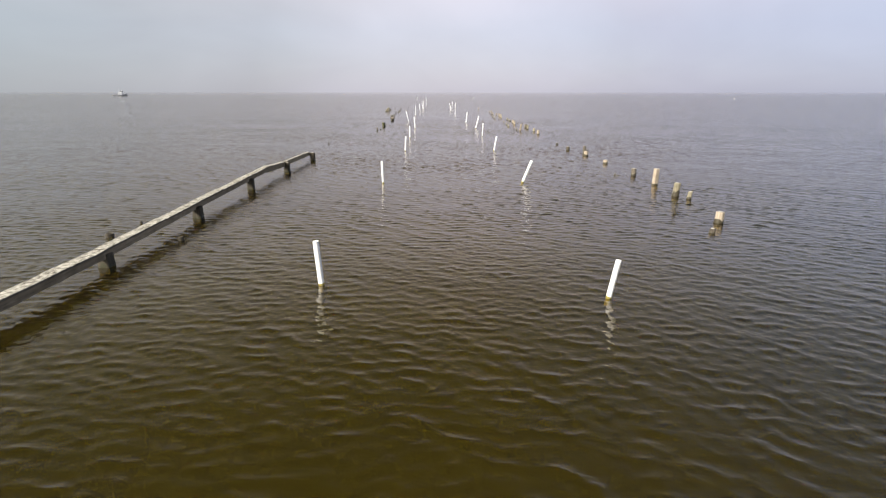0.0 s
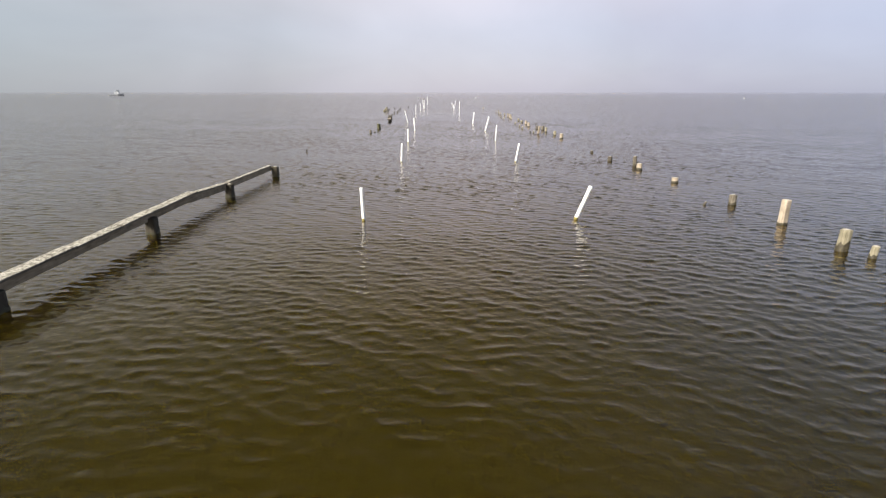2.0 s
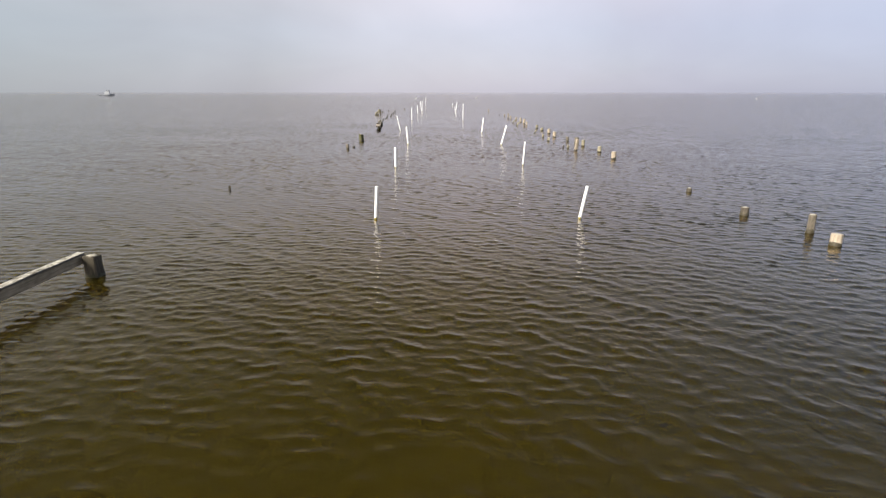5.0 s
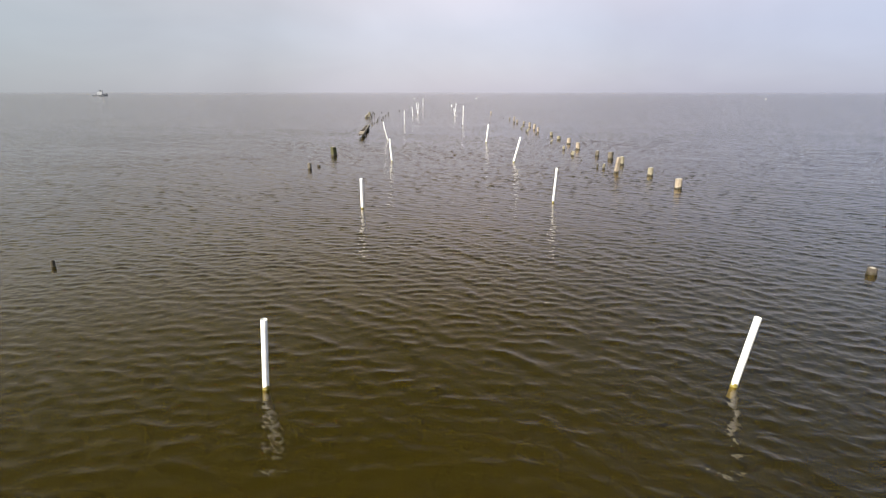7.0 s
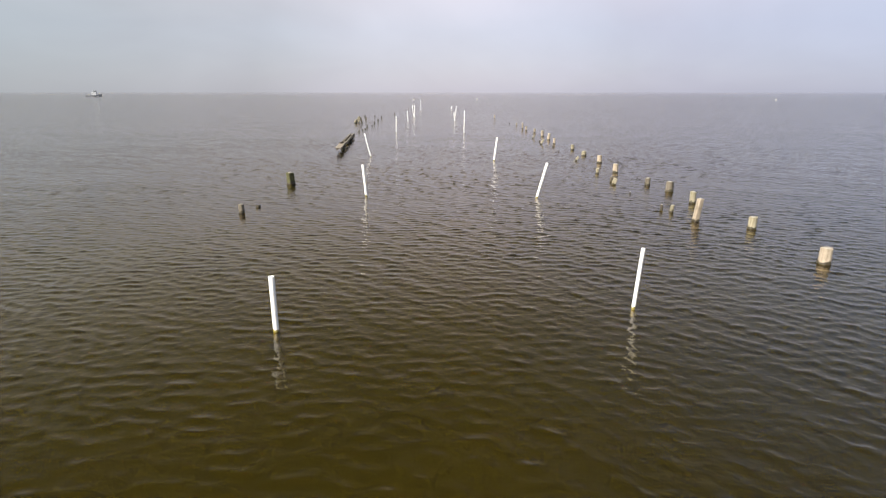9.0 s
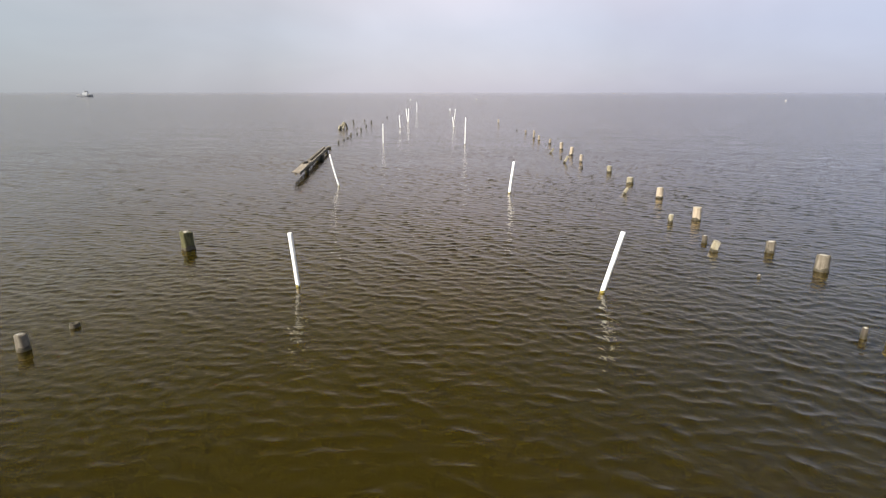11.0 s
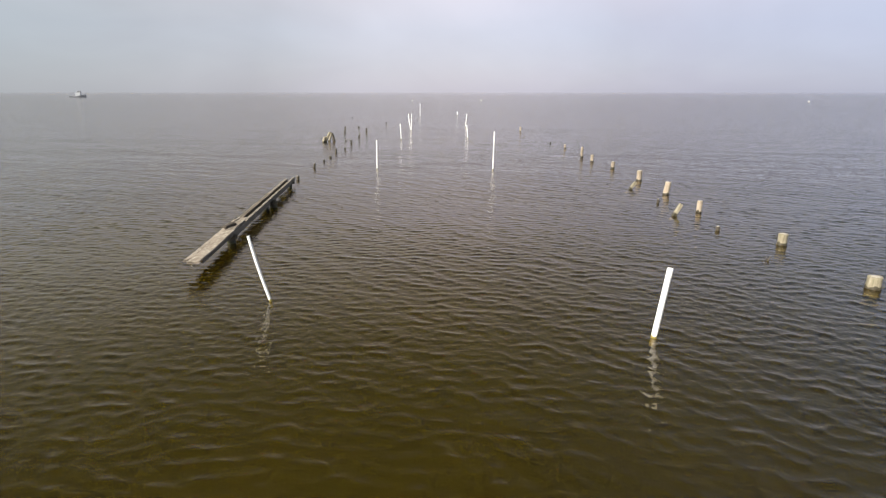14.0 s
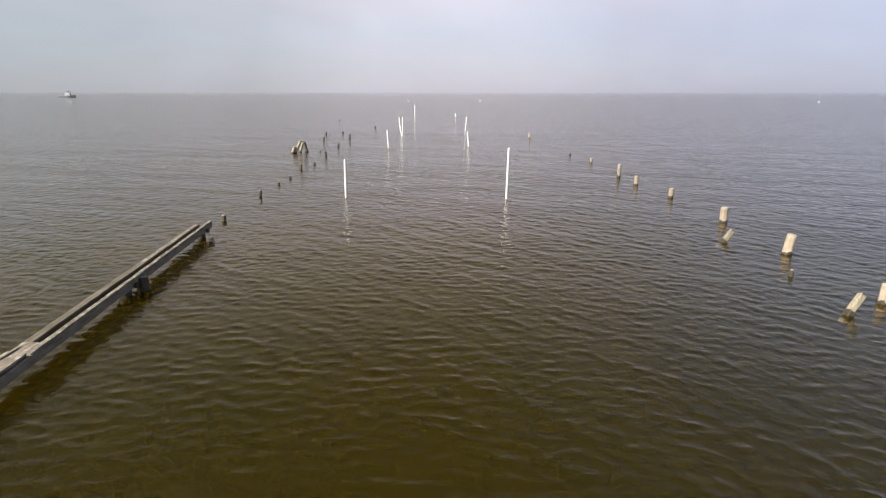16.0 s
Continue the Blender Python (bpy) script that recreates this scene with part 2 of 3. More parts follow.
DECK_WOOD = wood("bleached_deck_board_wood", (0.3096, 0.2664, 0.2232), (0.2016, 0.167, 0.1332), stain=0.4, grain=(12, 0.9, 12))
WALK_WOOD = wood("dark_damp_stringer_wood", (0.20, 0.172, 0.14), (0.12, 0.102, 0.08), grain=(12, 0.9, 12))
STRIP_WOOD = wood("grey_strip_wood_with_droppings", (0.1944, 0.1692, 0.1404), (0.1188, 0.1008, 0.0806), grain=(12, 0.9, 12), stain=0.42)
ALGAE = plain("wet_dark_algae", [(0.0202, 0.0173, 0.0108), (0.0432, 0.0367, 0.023), (0.072, 0.0612, 0.0389)], scale=16.0, fine=70.0, rough=0.55, relief=0.01)
POST_ALGAE = plain("dark_green_algae", [(0.014, 0.015, 0.006), (0.026, 0.026, 0.011), (0.04, 0.039, 0.018)], scale=16.0, fine=70.0, rough=0.45, relief=0.01)
GUANO = plain("bird_droppings", [(0.2131, 0.1915, 0.1548), (0.3089, 0.288, 0.2448), (0.373, 0.3571, 0.3197)], scale=25.0, fine=90.0, rough=0.9, relief=0.006)
RUST = plain("rusty_iron", [(0.0432, 0.0216, 0.013), (0.1152, 0.0504, 0.0216)], scale=40.0, fine=150.0, rough=0.8, relief=0.002)
# hull grey is paled so the paint carries the haze of its distance
HULL = plain("hazed_grey_hull_paint", [(0.24, 0.255, 0.29), (0.28, 0.295, 0.325)], scale=0.7, fine=6.0, rough=0.5)
BOAT_WHITE = plain("white_boat_paint", [(0.36, 0.38, 0.41), (0.40, 0.42, 0.45)], scale=0.6, fine=5.0, rough=0.4)
GLASS = plain("dark_cabin_glass", [(0.06, 0.07, 0.08), (0.08, 0.09, 0.10)], scale=1.0, fine=5.0, rough=0.1, spec=0.5)
BUOY = plain("white_buoy_paint", [(0.324, 0.324, 0.3168), (0.4176, 0.4176, 0.4104)], scale=3.0, fine=20.0, rough=0.5)


# ---- building helpers ----
def part(name, bm, mat, parent=None, label=""):
    """Links a bmesh as one mesh object, under a thing or a part."""
    bmesh.ops.recalc_face_normals(bm, faces=bm.faces)
    me = bpy.data.meshes.new(name)
    bm.to_mesh(me)
    bm.free()
    me.materials.append(mat)
    for p in me.polygons:
        p.use_smooth = True
    me.set_sharp_from_angle(angle=radians(38))
    ob = new(name, me)
    ob.parent = parent
    return tagged(ob, label)


def loft(bm, rings, start=True, end=True):
    """Skins closed rings of the same count; caps the ends."""
    made = [[bm.verts.new(p) for p in ring] for ring in rings]
    n = len(made[0])
    for a, b in zip(made, made[1:]):
        for i in range(n):
            bm.faces.new((a[i], a[(i + 1) % n], b[(i + 1) % n], b[i]))
    if start:
        bm.faces.new(made[0][::-1])
    if end:
        bm.faces.new(made[-1])
    return made


def rough(p, seed, amount, scale):
    """Noise displacement of a point."""
    q = Vector(p) * scale + Vector((seed * 7.13, seed * 3.7, seed * 1.9))
    return Vector(p) + noise.noise_vector(q) * amount


def timber(start, end, wide, high, seed, chamfer=0.012, steps=None, wear=0.008, up=(0, 0, 1), broken=0.0):
    """A sawn timber from start to end in its own bmesh: chamfered, a little uneven, with ragged ends where broken."""
    start, end = Vector(start), Vector(end)
    along = end - start
    length = along.length
    along.normalize()
    side = along.cross(Vector(up)).normalized()
    over = side.cross(along).normalized()
    steps = steps or max(3, int(length / 0.35))
    w, h, c = wide / 2, high / 2, chamfer
    section = [(-w + c, -h), (w - c, -h), (w, -h + c), (w, h - c), (w - c, h), (-w + c, h), (-w, h - c), (-w, -h + c)]
    rnd = random.Random(seed)
    bm = bmesh.new()
    rings = []
    for i in range(steps + 1):
        centre = start + along * (length * i / steps)
        ring = []
        for a, b in section:
            p = centre + side * a + over * b
            if broken and i in (0, steps):
                p += along * rnd.uniform(-broken, broken)
            ring.append(rough(p, seed, wear, 2.3))
        rings.append(ring)
    loft(bm, rings)
    return bm


def pile_mesh(high, radius, seed, lean=(0.0, 0.0), count=48, square=False):
    """A broken-off pile: an uneven shaft with checks, a worn rim and a rough, split top. Base at the origin, foot below."""
    rnd = random.Random(seed)
    foot = -0.7
    cracks = [(rnd.uniform(0, 6.283), rnd.uniform(0.10, 0.22), rnd.uniform(0.2, 0.9)) for _ in range(rnd.randint(4, 6))]
    slope, way = rnd.uniform(0.0, 0.14), rnd.uniform(0, 6.283)
    levels = [foot, -0.25, -0.08, 0.0, 0.08] + [high * k for k in (0.35, 0.55, 0.75, 0.9, 0.97)]
    levels = sorted({round(max(v, foot), 3) for v in levels if v <= high * 0.98})
    bm = bmesh.new()

    def ring(z, scale, top=False, sink=0.0):
        pts = []
        for i in range(count):
            a = 6.28318 * i / count
            r = radius * scale
            if square:
                r *= min(1.28, 0.98 / max(abs(math.cos(a)), abs(math.sin(a))))
            r *= 1 + (0.03 if square else 0.08) * noise.noise((math.cos(a) * 1.3 + seed * 3.1, math.sin(a) * 1.3, z * 1.6))
            dent = max(deep * max(0.0, 1 - abs((a - c + math.pi) % 6.28318 - math.pi) / width_) for c, width_, deep in cracks)
            r *= 1 - 0.035 * dent * (1.0 if z > 0.05 else 0.3)
            zz = z
            if top:
                zz += slope * radius * scale * math.cos(a - way) + 0.018 * noise.noise((a * 1.7, seed * 5.3, scale * 3)) - sink - 0.012 * dent * scale
            k = (zz - 0.0) / high
            pts.append(Vector((math.cos(a) * r + lean[0] * k, math.sin(a) * r + lean[1] * k, zz)))
        return pts

    rings = [ring(z, 1.04 if z < 0.1 else 1.0) for z in levels]
    rings += [ring(high, 0.95, True), ring(high, 0.78, True, -0.006), ring(high, 0.45, True, 0.004), ring(high, 0.16, True, 0.012)]
    loft(bm, rings)
    return bm


def algae_mesh(radius, seed, lean, high, square=False, upto=0.12):
    """A wet fringe of weed round the foot, ragged along its upper edge."""
    bm = bmesh.new()
    count = 24
    rings = []
    for z, grow in ((-0.12, 1.10), (0.0, 1.11), (0.6, 1.09), (1.0, 1.03)):
        pts = []
        for i in range(count):
            a = 6.28318 * i / count
            top = upto * (0.85 + 0.8 * noise.noise((math.cos(a) * 1.4 + seed, math.sin(a) * 1.4, seed * 1.7)))
            zz = z if z <= 0 else max(0.02, top) * z
            r = radius * grow * (1 + 0.07 * noise.noise((a * 2.2, zz * 20, seed * 2.3)))
            if square:
                r *= min(1.28, 0.98 / max(abs(math.cos(a)), abs(math.sin(a))))
            r *= 1 + (0.03 if square else 0.08) * noise.noise((math.cos(a) * 1.3 + seed * 3.1, math.sin(a) * 1.3, zz * 1.6))
            k = zz / high
            pts.append(Vector((math.cos(a) * r + lean[0] * k, math.sin(a) * r + lean[1] * k, zz)))
        rings.append(pts)
    loft(bm, rings, True, True)
    return bm


def crust_mesh(high, radius, seed, lean):
    """A thin, lumpy crust of droppings on a pile's top, run over one edge."""
    bm = bmesh.new()
    count = 18
    rings = []
    for scale, z in ((1.0, -0.03), (1.0, 0.004), (0.75, 0.015), (0.35, 0.018)):
        pts = []
        for i in range(count):
            a = 6.28318 * i / count
            r = radius * scale * (0.78 + 0.42 * noise.noise((math.cos(a) * 1.8 + seed * 2.0, math.sin(a) * 1.8, 4.2)))
            zz = high + z + 0.012 * noise.noise((a * 2, seed * 3.0, scale * 4))
            pts.append(Vector((math.cos(a) * r + lean[0], math.sin(a) * r + lean[1], zz)))
        rings.append(pts)
    loft(bm, rings)
    return bm


SEED = [10]


def timber_pile(x, y, high, wide, lean=(0.0, 0.0), mat=None, label="", group="", name="timber_pile", crust=True, square=False, upto=0.10, turn=0.0):
    """One standing or leaning pile with its weed fringe and crust of droppings."""
    SEED[0] += 1
    s = SEED[0]
    wide, high = wide * 0.80, high * 0.92
    base = tagged(new(name), label or "sun-bleached round timber pile broken off above the water", "pile", group)
    base.matrix_basis = pose(x, y, 0, 0, 0, turn)
    part("shaft", pile_mesh(high, wide / 2, s, lean, square=square), mat or PILE_WOOD, base)
    if upto:
        part("algae_fringe", algae_mesh(wide / 2, s, lean, high, square, min(upto, high * 0.4)), ALGAE, base, "dark wet weed at the waterline")
    if crust:
        part("droppings_crust", crust_mesh(high, wide / 2 * 0.78, s, lean), GUANO, base, "white crust of bird droppings")
    return base


def marker_pole(x, y, high, lean=(0.0, 0.0), wide=0.114, label="", bow=0.0):
    """An upright plastic pipe, open at its top, with yellow slime at the waterline."""
    SEED[0] += 1
    s = SEED[0]
    base = tagged(new("marker_pole"), label or "white plastic pipe standing in the water with an open top", "pole", "white marker poles in two rows")
    base.location = (x, y, 0)
    count, r = 20, wide / 2
    axis = Vector((lean[0], lean[1], high)).normalized()
    u = axis.cross(Vector((0, 1, 0))).normalized()
    v = axis.cross(u).normalized()

    def ring(k, rad):
        c = Vector((lean[0] * k, lean[1] * k, high * k)) + u * bow * 4 * max(k, 0) * (1 - min(k, 1))
        return [c + (u * math.cos(6.28318 * i / count) + v * math.sin(6.28318 * i / count)) * rad for i in range(count)]

    bm = bmesh.new()
    low = -0.45 / high
    rings = [ring(low + (1 - low) * i / 9, r) for i in range(9)] + [ring(0.998, r), ring(1.0, r * 0.97), ring(1.0, r * 0.88), ring(0.99, r * 0.87), ring(max(0.0, 1 - 0.35 / high), r * 0.87)]
    loft(bm, rings)
    part("pipe", bm, PVC, base)
    bm = bmesh.new()
    rings = []
    for k, grow in ((-0.3 / high, 1.03), (0.0, 1.05), (0.5, 1.04), (1.0, 1.015)):
        if k <= 0:
            rings.append(ring(k, r * grow))
        else:
            pts = []
            for i in range(count):
                top = (0.045 + 0.04 * noise.noise((math.cos(i * 0.314) * 1.7 + s, math.sin(i * 0.314) * 1.7, s * 0.7))) / high
                pts.append(ring(top * k, r * grow)[i])
            rings.append(pts)
    loft(bm, rings)
    part("slime_band", bm, SLIME, base, "yellow-brown slime at the waterline")
    return base


# ---- water ----
def graded(low, high, reach, step, half, curve):
    """Grid lines, step apart between low and high and ever wider outside, out to reach."""
    ends = []
    for edge, way in ((low, -1), (high, 1)):
        line, at, u = [], edge, 0.0
        while abs(at) < reach:
            gap = step * (1 + u / half + (u / curve) ** 2)
            u += gap
            at = edge + way * u
            line.append(at)
        ends.append(line)
    inner = np.linspace(low, high, int(round((high - low) / step)) + 1)
    return np.concatenate([ends[0][::-1], inner, ends[1]])


def water_sheet():
    """One sheet to the horizon, raised into short wind waves; its lines stand closest along the two rows of poles."""
    xs = graded(-9.0, 9.5, 4900, 0.085, 9, 14)
    ys = graded(3.5, 78.0, 4900, 0.052, 13, 22)
    dx, dy = np.gradient(xs), np.gradient(ys)
    rng = np.random.default_rng(5)
    # two crossing trains of short chop over a little longer swell
    chop, swell = 300, 90
    train = np.where(np.arange(chop) % 5 < 3, 50.0, -6.0)
    length = np.exp(np.concatenate([rng.uniform(np.log(0.17), np.log(0.7), chop), rng.uniform(np.log(0.4), np.log(2.5), swell)]))
    turn = np.radians(np.concatenate([train + rng.normal(0.0, 21.0, chop), rng.normal(42.0, 16.0, swell)]))    # of the crests, towards -y
    k = 2 * np.pi / length
    kx, ky = k * np.sin(turn), k * np.cos(turn)
    share = np.exp(-0.5 * ((np.log(length) - np.log(CHOP_LENGTH)) / 0.32) ** 2)
    share[chop:] = np.exp(-0.5 * ((np.log(length[chop:]) - np.log(SWELL_LENGTH)) / 0.4) ** 2)
    slope = np.concatenate([CHOP_SLOPE * share[:chop] / np.sqrt(np.sum(share[:chop] ** 2)), SWELL_SLOPE * share[chop:] / np.sqrt(np.sum(share[chop:] ** 2))])
    rise = slope * np.sqrt(2) / k
    phase = rng.uniform(0, 2 * np.pi, chop + swell)
    # waves fade out where the lines stand too far apart to carry them
    fx = np.clip((2.4 - np.abs(kx)[:, None] * dx[None]) / 0.6, 0, 1)
    fy = np.clip((2.4 - np.abs(ky)[:, None] * dy[None]) / 0.6, 0, 1)
    cx, sx = np.cos(kx[:, None] * xs + phase[:, None]) * fx, np.sin(kx[:, None] * xs + phase[:, None]) * fx
    cy, sy = np.cos(ky[:, None] * ys) * fy, np.sin(ky[:, None] * ys) * fy

    def total(weight, sine):
        w = weight[:, None]
        return (w * sy).T @ cx + (w * cy).T @ sx if sine else (w * cy).T @ cx - (w * sy).T @ sx

    high = total(rise, False)
    usual = np.sqrt(0.5 * np.sum(rise ** 2))
    high += 0.16 * (high ** 2 / usual)      # crests stand out, troughs lie flat
    shift_x, shift_y = total(rise * kx / k, True), total(rise * ky / k, True)
    carried = (slope[:, None] ** 2 * fy).T @ fx / np.sum(slope ** 2)
    grid_x, grid_y = np.meshgrid(xs, ys)
    # the chop stands higher in some patches than in others
    patch = 1 + 0.28 * np.sin(grid_x * 0.21 + 1.3 * np.sin(grid_y * 0.17)) * np.sin(grid_y * 0.37 + 0.8 * np.sin(grid_x * 0.13))
    points = np.stack([grid_x - CREST * patch * shift_x, grid_y - CREST * patch * shift_y, patch * high], axis=-1).reshape(-1, 3)
    rows_, cols = len(ys), len(xs)
    first = (np.arange(rows_ - 1)[:, None] * cols + np.arange(cols - 1)[None]).reshape(-1)
    corners = np.stack([first, first + 1, first + cols + 1, first + cols], axis=-1)
    me = bpy.data.meshes.new("water")
    me.vertices.add(len(points))
    me.vertices.foreach_set("co", points.astype(np.float32).reshape(-1))
    me.loops.add(corners.size)
    me.loops.foreach_set("vertex_index", corners.astype(np.int32).reshape(-1))
    me.polygons.add(len(corners))
    me.polygons.foreach_set("loop_start", np.arange(0, corners.size, 4, dtype=np.int32))
    me.update(calc_edges=True)
    me.shade_smooth()
    me.attributes.new("open_water", "FLOAT", "POINT").data.foreach_set("value", (1 - carried).astype(np.float32).reshape(-1))
    me.materials.append(WATER)
    return new("water", me)


CREST = 2.2                     # how far the water is drawn together under the crests
CHOP_LENGTH, CHOP_SLOPE = 0.26, 0.088
SWELL_LENGTH, SWELL_SLOPE = 0.6, 0.022
water = tagged(water_sheet(), "rippled murky olive-brown water of a shallow bay", "water", "", "structure")
bm = bmesh.new()
bmesh.ops.create_grid(bm, x_segments=8, y_segments=8, size=4900)
water.visible_shadow = False
bed = part("silt_bed", bm, SILT)
bed.location.z = -0.15
tagged(bed, "brown silt hanging under the murky water surface", "silt", "", "structure")

# ---- white marker poles ----
for row in ((-2.48, 10.43, 0.925, -0.06, 0.115), (-2.58, 23.27, 0.93, -0.03, 0.085), (-2.52, 36.58, 0.945, 0.06, 0.079), (-2.86, 47.59, 0.97, 0.0, 0.092),
            (-3.01, 59.89, 1.2, -0.09, 0.09), (-4.59, 93.34, 1.62, 0.03, 0.06), (-4.69, 113.78, 1.42, -0.08, 0.066), (-4.42, 125.92, 1.86, 0.04, 0.066), (-4.86, 162.59, 2.2, 0.04, 0.07)):
    marker_pole(*row[:3], (row[3], 0.0), row[4])
for row in ((3.16, 9.69, 0.755, 0.13, 0.10), (3.45, 23.46, 0.94, 0.37, 0.105), (3.40, 36.63, 0.945, 0.16, 0.082), (3.44, 48.55, 1.165, 0.07, 0.066),
            (3.49, 59.50, 1.31, 0.33, 0.094), (2.94, 71.15, 1.31, 0.15, 0.10), (2.02, 93.15, 2.1, 0.04, 0.064), (1.59, 115.32, 1.21, -0.11, 0.072),
            (2.09, 132.88, 1.6, 0.17, 0.074), (2.03, 169.89, 0.6, 0.0, 0.12)):
    marker_pole(*row[:3], (row[3], 0.0), row[4])
marker_pole(-4.48, 72.94, 1.42, (-0.335, 0.0), 0.058, "thin white plastic pipe leaning towards the broken walkway", 0.02)
marker_pole(-4.47, 125.87, 1.86, (-0.24, 0.1), 0.068, "thin white plastic pipe leaning against its neighbour", 0.05)

# ---- outer row of round piles ----
OUTER = "row of broken timber piles"
STUMPS = "low broken stumps beside the pile row"
for x, y, high, wide, lean in (
    (8.30, 15.92, 0.35, 0.31, 0.02), (8.79, 20.27, 0.53, 0.30, 0.03), (8.99, 25.56, 0.34, 0.28, 0.0), (8.94, 29.97, 0.21, 0.31, 0.0),
    (8.82, 33.74, 0.30, 0.31, 0.0), (8.44, 37.10, 0.25, 0.29, 0.0), (8.51, 41.05, 0.14, 0.22, 0.0)):
    dark_ = int(y) in (25, 37, 41)
    timber_pile(x, y, high, wide, (lean, 0.0), upto=0.2 if int(y) == 20 else 0.10, mat=(MID_WOOD if int(y) == 25 else GREY_WOOD) if dark_ else PALE_WOOD if int(y) == 20 else PILE_WOOD, group=OUTER, label="dark grey weathered pile broken off low above the water" if dark_ else "")
for x, y, high, wide, lean in (
    (8.83, 51.31, 0.41, 0.32, 0.0), (8.98, 54.67, 0.38, 0.29, 0.0), (8.93, 58.50, 0.44, 0.26, 0.0), (9.07, 60.91, 0.41, 0.36, 0.0), (8.75, 62.45, 0.32, 0.27, 0.0),
    (8.52, 66.22, 0.46, 0.32, 0.0), (8.81, 70.11, 0.44, 0.32, 0.0), (8.83, 73.70, 0.30, 0.36, 0.0), (8.94, 77.30, 0.36, 0.31, 0.0)):
    timber_pile(x, y, high, wide, (lean, 0.0), mat=MID_WOOD if int(y) in (60, 62) else PALE_WOOD if int(y) in (54, 58, 73, 77) else PILE_WOOD, group=OUTER)
for x, y, high, wide, lean in (
    (8.55, 81.72, 0.46, 0.22, 0.0), (8.79, 85.37, 0.57, 0.30, 0.06), (8.94, 89.15, 0.54, 0.30, 0.0), (8.95, 93.57, 0.42, 0.26, 0.03), (8.63, 96.81, 0.45, 0.24, 0.0),
    (8.59, 99.28, 0.72, 0.22, 0.0), (8.73, 105.18, 0.33, 0.20, 0.0), (7.87, 124.16, 0.55, 0.22, 0.0)):
    timber_pile(x, y, high, wide, (lean, 0.0), group=OUTER)
timber_pile(8.41, 109.42, 0.12, 0.14, mat=POST_WOOD, group=OUTER, crust=False, label="dark wet pile end just above the water")
# taller squared posts in the row
timber_pile(8.97, 22.84, 0.73, 0.235, (0.03, 0), group=OUTER, square=True, turn=20, name="square_post", label="tall pale squared timber post standing in the water")
timber_pile(9.01, 34.97, 0.52, 0.23, (0, 0), mat=MID_WOOD, group=OUTER, label="slim grey timber pile beside a stouter one")
timber_pile(7.75, 55.62, 0.76, 0.20, (0.10, 0), group=OUTER, square=True, turn=15, name="square_post", label="tall pale squared post with a splintered top")
# stumps and leaning timbers on the near side of the row
for x, y, high, wide in ((9.04, 19.67, 0.29, 0.19), (7.55, 56.96, 0.25, 0.16), (7.34, 57.27, 0.20, 0.12), (7.50, 63.45, 0.20, 0.17),
                         (7.54, 65.92, 0.27, 0.19), (7.34, 60.45, 0.055, 0.09), (8.09, 25.54, 0.09, 0.09), (7.93, 79.01, 0.14, 0.16), (7.73, 83.49, 0.16, 0.12)):
    timber_pile(x, y, high, wide, (random.uniform(-0.03, 0.05), 0), mat=GREY_WOOD if high < 0.25 else PALE_WOOD, group=STUMPS, name="timber_stump", label="small weathered stump of a broken pile", upto=0.1)
timber_pile(7.51, 14.69, 0.13, 0.19, (0.03, 0), mat=GREY_WOOD, group=STUMPS, name="timber_stump", label="dark wet stump with a white-crusted top")
timber_pile(7.55, 17.26, 0.17, 0.11, (-0.05, 0.03), mat=POST_WOOD, group=STUMPS, name="timber_stump", crust=False, label="dark wet leaning stump barely above the water")


def leaning_timber(x, y, over, high, wide, thick, label):
    """A slanting piece of squared timber, its foot under water, with a wet foot."""
    SEED[0] += 1
    base = tagged(new("leaning_timber"), label, "timber", STUMPS)
    base.location = (x, y, 0)
    k = -0.35 / high
    part("baulk", timber((over * k, 0, high * k), (over, 0.05, high), wide, thick, SEED[0], steps=5, up=(0, 1, 0), broken=0.04, wear=0.02), PALE_WOOD, base)
    part("algae_fringe", timber((over * -0.3, 0, -0.1), (over * 0.22, 0.01, high * 0.22), wide * 1.12, thick * 1.12, SEED[0], steps=4, up=(0, 1, 0), broken=0.02, wear=0.02), ALGAE, base, "dark wet weed at the waterline")
    return base


leaning_timber(7.32, 62.54, 0.09, 0.26, 0.15, 0.15, "short thick timber leaning out of the water")
leaning_timber(7.67, 70.93, 0.14, 0.22, 0.10, 0.12, "slanting broken timber sticking out of the water")
leaning_timber(7.41, 81.13, 0.22, 0.42, 0.11, 0.13, "long slanting pale timber sticking out of the water")
leaning_timber(7.63, 86.55, 0.24, 0.33, 0.12, 0.14, "slanting pale broken timber with a chewed end")

# a bent dead branch
branch = tagged(new("branch"), "thin dark dead branch poking out of the water", "branch")
branch.location = (7.61, 75.77, 0)
for k, (ax, az_, r) in enumerate(((0.10, 0.13, 0.034), (0.02, 0.10, 0.024), (-0.08, 0.05, 0.02))):
    bm = bmesh.new()
    rings = []
    for i in range(5):
        f = i / 4
        c = Vector((ax * f, 0.02 * k, -0.1 + (az_ + 0.1) * f))
        rings.append([c + Vector((math.cos(j * 1.0472), math.sin(j * 1.0472), 0)) * r * (1 - 0.6 * f) for j in range(6)])
    loft(bm, rings)
    part("twig" if k else "stem", bm, POST_WOOD, branch)

